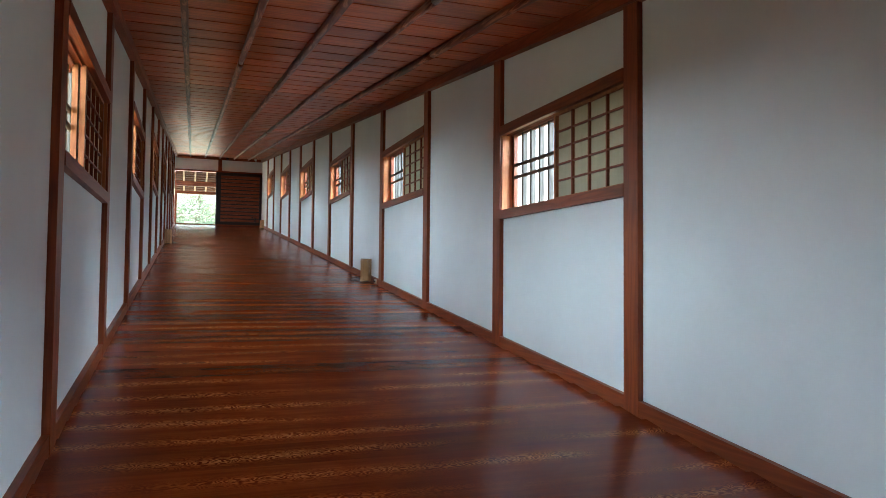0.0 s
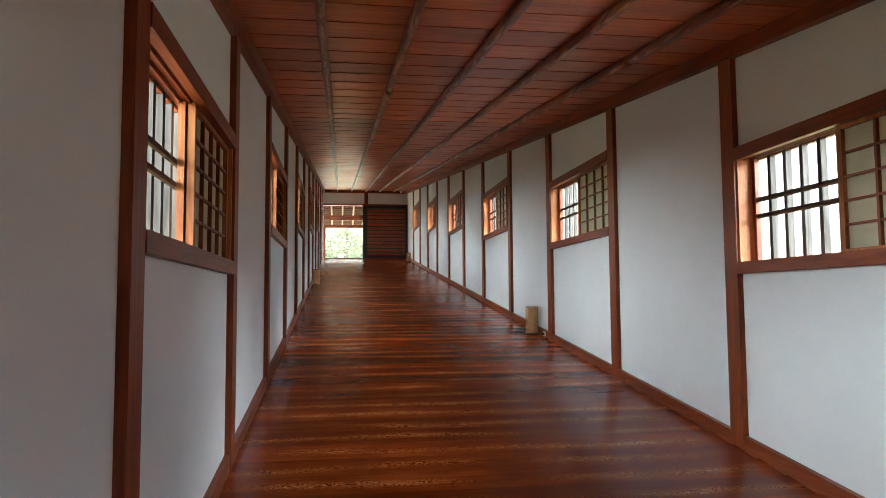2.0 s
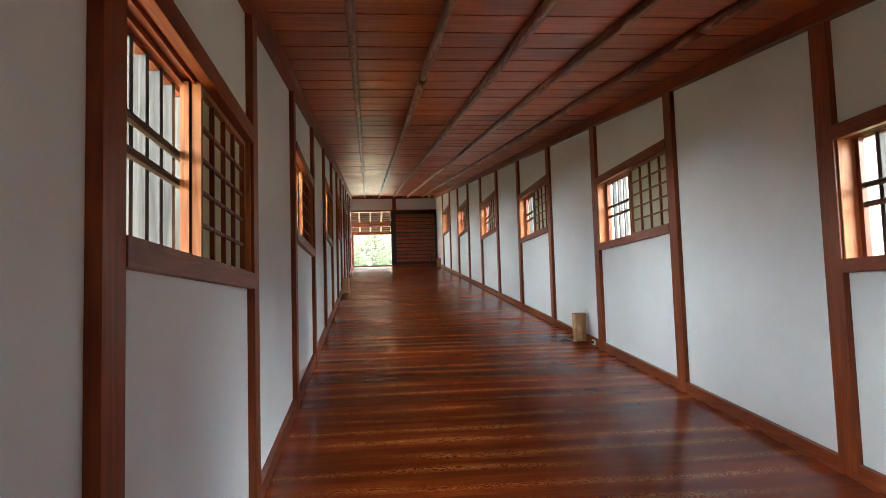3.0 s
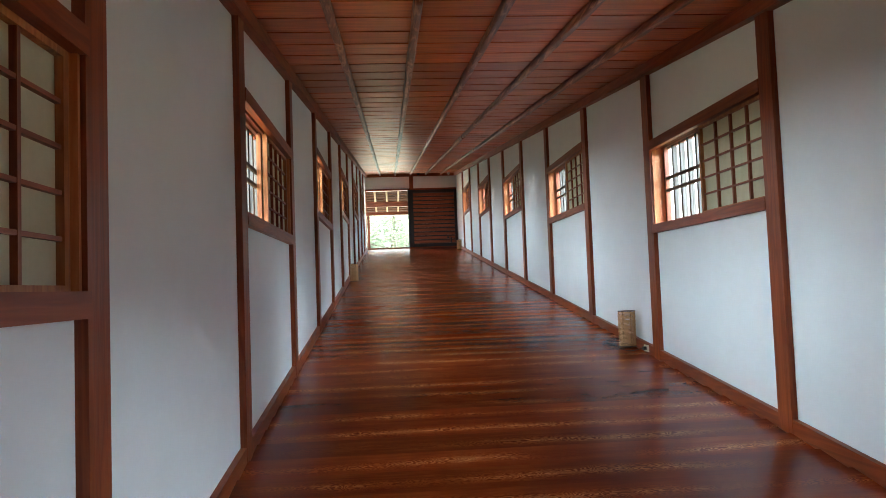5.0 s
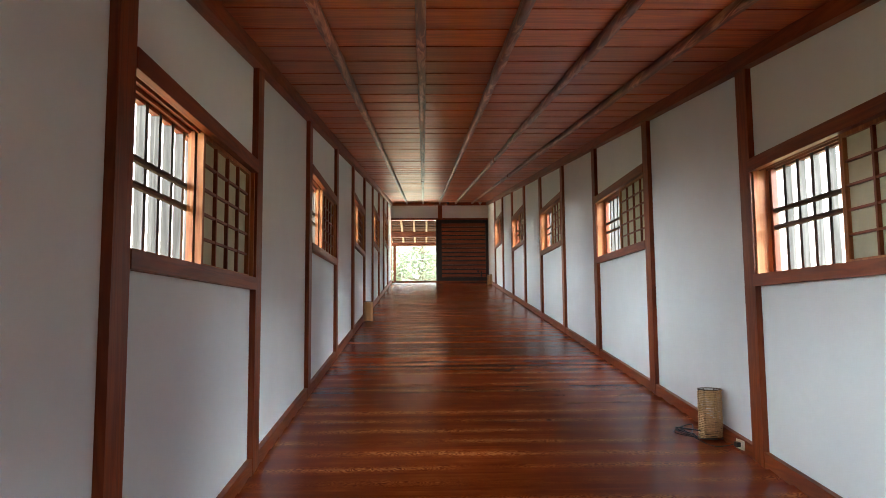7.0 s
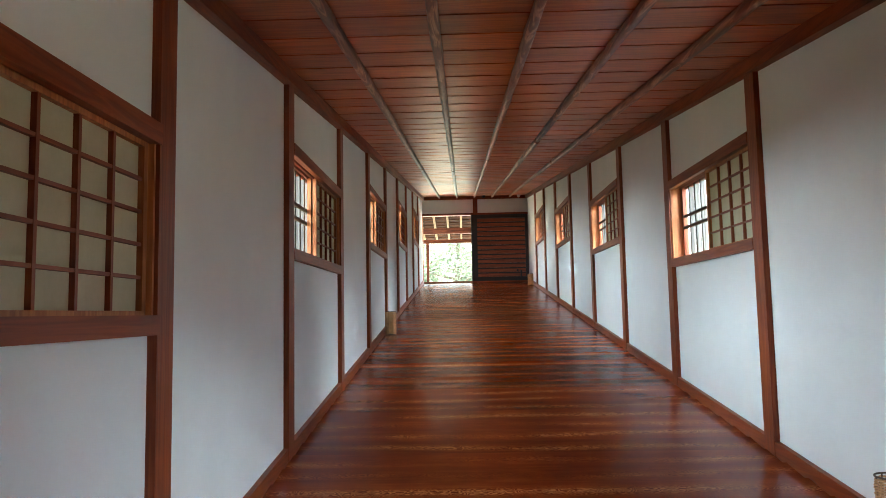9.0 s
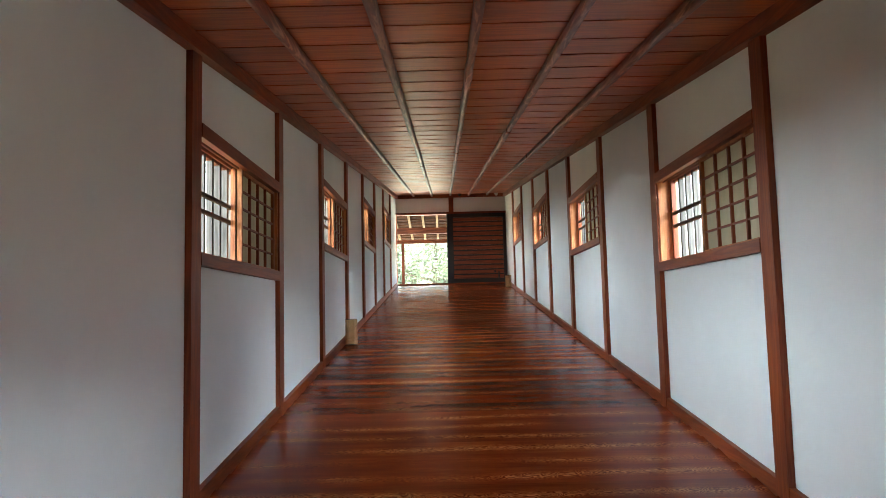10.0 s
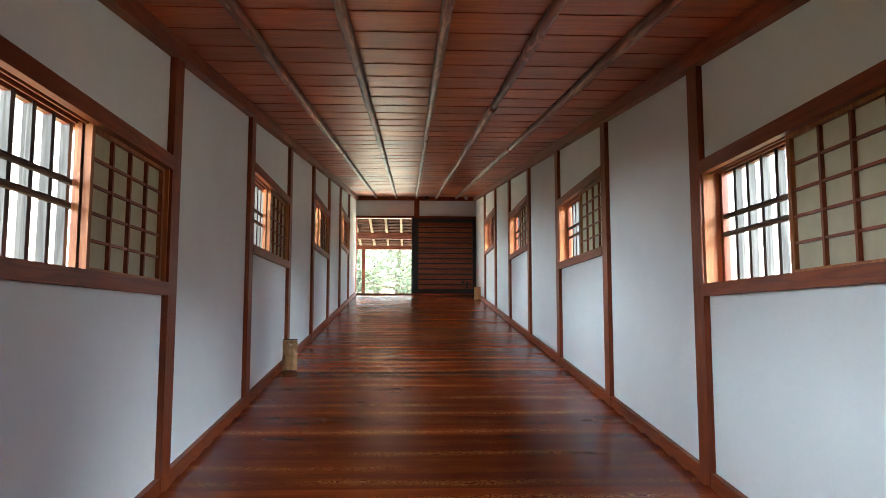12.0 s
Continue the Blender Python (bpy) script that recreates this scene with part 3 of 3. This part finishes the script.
def sensor(x, y, mat, label):
    thing = bpy.data.objects.new("ceiling_sensor", None)
    scene.collection.objects.link(thing)
    z = M * y + CEIL + 0.002
    thing.location = (x, y, z)
    tagged(thing, label=label, category="sensor")
    bm = bmesh.new()
    bmesh.ops.create_cone(bm, cap_ends=True, segments=20, radius1=0.05, radius2=0.05, depth=0.03, matrix=Matrix.Translation((0, 0, -0.012)))
    part("base", bm, mat, thing, bevel=0.003)
    bm = bmesh.new()
    bmesh.ops.create_uvsphere(bm, u_segments=16, v_segments=10, radius=0.042, matrix=Matrix.Translation((0, 0, -0.035)))
    part("dome", bm, mat, thing)


sensor(2.74, 26.6, WHITE, "small white dome sensor fixed under the ceiling boards")
sensor(1.75, 26.6, BLACK, "small dark dome sensor fixed under the ceiling boards")

# ---- outdoors ----
GROUND = [(-400, -2.2), (24.5, -2.2), (27.15, 2.56), (60, 2.56), (120, 2.56), (400, 2.56)]
bm = bmesh.new()
cols = [-400, -60, -20, -8, -2, 1.5, 5, 11, 23, 63, 400]
grid = [[bm.verts.new((x, y, z)) for x in cols] for y, z in GROUND]
for r0, r1 in zip(grid, grid[1:]):
    for j in range(len(cols) - 1):
        bm.faces.new((r0[j], r0[j + 1], r1[j + 1], r1[j]))
ground = tagged(solid("ground", bm, SOIL), label="mossy earth around the building", category="ground", kind="structure")


# unseen pale gravel sheet, added to bounce sunlight onto the far ceiling
bm = bmesh.new()
gx, gy = [-14, -7, -2, 3, 8, 16], [27.3, 31, 35, 38, 41]
grid = [[bm.verts.new((x + 0.5 * math.sin(y * 3 + x), y, 2.6)) for x in gx] for y in gy]
for r0, r1 in zip(grid, grid[1:]):
    for j in range(len(gx) - 1):
        bm.faces.new((r0[j], r0[j + 1], r1[j + 1], r1[j]))
tagged(solid("bounce_yard", bm, GRAVEL), label="unseen pale gravel sheet added to bounce daylight into the doorway", category="yard", kind="structure")


def tree(x, y, z0, height, spread, seed, leaves=5000):
    rnd = random.Random(seed)
    t = bpy.data.objects.new("tree", None)
    scene.collection.objects.link(t)
    t.location = (x, y, z0)
    tagged(t, label="broad leafy tree with bright green foliage", category="tree", group="trees outside")
    bm = bmesh.new()
    tips = []
    top = Vector((rnd.uniform(-0.4, 0.4), rnd.uniform(-0.4, 0.4), height * 0.75))

    def limb(a, b, r0, r1, n=6):
        u = (b - a).normalized()
        s = u.orthogonal().normalized()
        w = u.cross(s)
        l0 = [bm.verts.new(a + r0 * (math.cos(q) * s + math.sin(q) * w)) for q in (2 * math.pi * j / n for j in range(n))]
        l1 = [bm.verts.new(b + r1 * (math.cos(q) * s + math.sin(q) * w)) for q in (2 * math.pi * j / n for j in range(n))]
        for j in range(n):
            bm.faces.new((l0[j], l0[(j + 1) % n], l1[(j + 1) % n], l1[j]))

    limb(Vector((0, 0, 0)), top, 0.22, 0.06, 10)
    for i in range(26):
        f = rnd.uniform(0.2, 1.0)
        a = top * f
        q = rnd.uniform(0, 2 * math.pi)
        ln = spread * rnd.uniform(0.5, 1.0) * (1.15 - 0.5 * f)
        b = a + Vector((math.cos(q) * ln, math.sin(q) * ln, rnd.uniform(0.0, 0.35) * height * 0.5))
        limb(a, b, 0.07 * (1.2 - f), 0.015)
        for s in range(5):
            tips.append(a.lerp(b, rnd.uniform(0.45, 1.05)) + Vector((rnd.gauss(0, 0.35), rnd.gauss(0, 0.35), rnd.gauss(0, 0.3))))
    part("trunk", bm, BARK, t)
    verts, faces = [], []
    for i in range(leaves):
        c = rnd.choice(tips) + Vector((rnd.gauss(0, 0.28), rnd.gauss(0, 0.28), rnd.gauss(0, 0.22)))
        d = Vector((rnd.uniform(-1, 1), rnd.uniform(-1, 1), rnd.uniform(-0.8, 0.4))).normalized()
        e = d.orthogonal().normalized() * rnd.uniform(0.02, 0.042)
        d *= rnd.uniform(0.05, 0.11)
        n = len(verts)
        verts += [c - d, c + e, c + d, c - e]
        faces.append((n, n + 1, n + 2, n + 3))
    me = bpy.data.meshes.new("crown")
    me.from_pydata(verts, [], faces)
    me.materials.append(LEAF)
    crown = new("crown", me)
    crown.parent = t
    return t


for i, (x, y, z0, h, s) in enumerate(((-3.5, 41, 2.55, 6.5, 3.4), (1.2, 44, 2.55, 7.5, 3.6), (5.5, 42, 2.55, 6.5, 3.2), (-0.5, 50, 2.55, 10, 4.2), (-8, 47, 2.55, 8, 4))):
    tree(x, y, z0, h, s, 11 + i, 7500)

for i, (x, y) in enumerate(((-3.4, 38.5), (-0.6, 39.6), (2.6, 39.3), (0.9, 38.0), (-1.9, 40.6))):
    tree(x, y, 2.55, 3.4 + 0.3 * (i % 3), 2.0, 31 + i, 5000)

# ---- floor boards, each lifted along its uphill edge ----
floor = solid("floor", blocks((-0.1, W + 0.1, YA, YE, FLOOR - 0.1, FLOOR - 0.022)), TIMBER_X)
tagged(floor, label="dark polished floor of wide crosswise boards, stepped along the slope", category="floor", kind="structure")
PITCH = 0.262
bm = bmesh.new()
hexa(bm, [(0.0, 0.003, FLOOR - 0.02), (W, 0.003, FLOOR - 0.02), (W, PITCH - 0.003, FLOOR - 0.02 + M * PITCH), (0.0, PITCH - 0.003, FLOOR - 0.02 + M * PITCH),
          (0.0, 0.003, FLOOR - 0.008), (W, 0.003, FLOOR - 0.008), (W, PITCH - 0.003, FLOOR + 0.008 + M * PITCH), (0.0, PITCH - 0.003, FLOOR + 0.008 + M * PITCH)])
first = None
lean = random.Random(8)
y = YA
while y < YE - PITCH - 0.05:
    if first is None:
        first = ob = part("floor_board", bm, FLOORING, floor, bevel=0.0015)
    else:
        ob = new("floor_board", first.data)
        ob.parent = floor
    ob.location = (0, y, M * y)
    ob.rotation_euler = (lean.gauss(0, 0.0012), lean.gauss(0, 0.0004), 0)
    y += PITCH
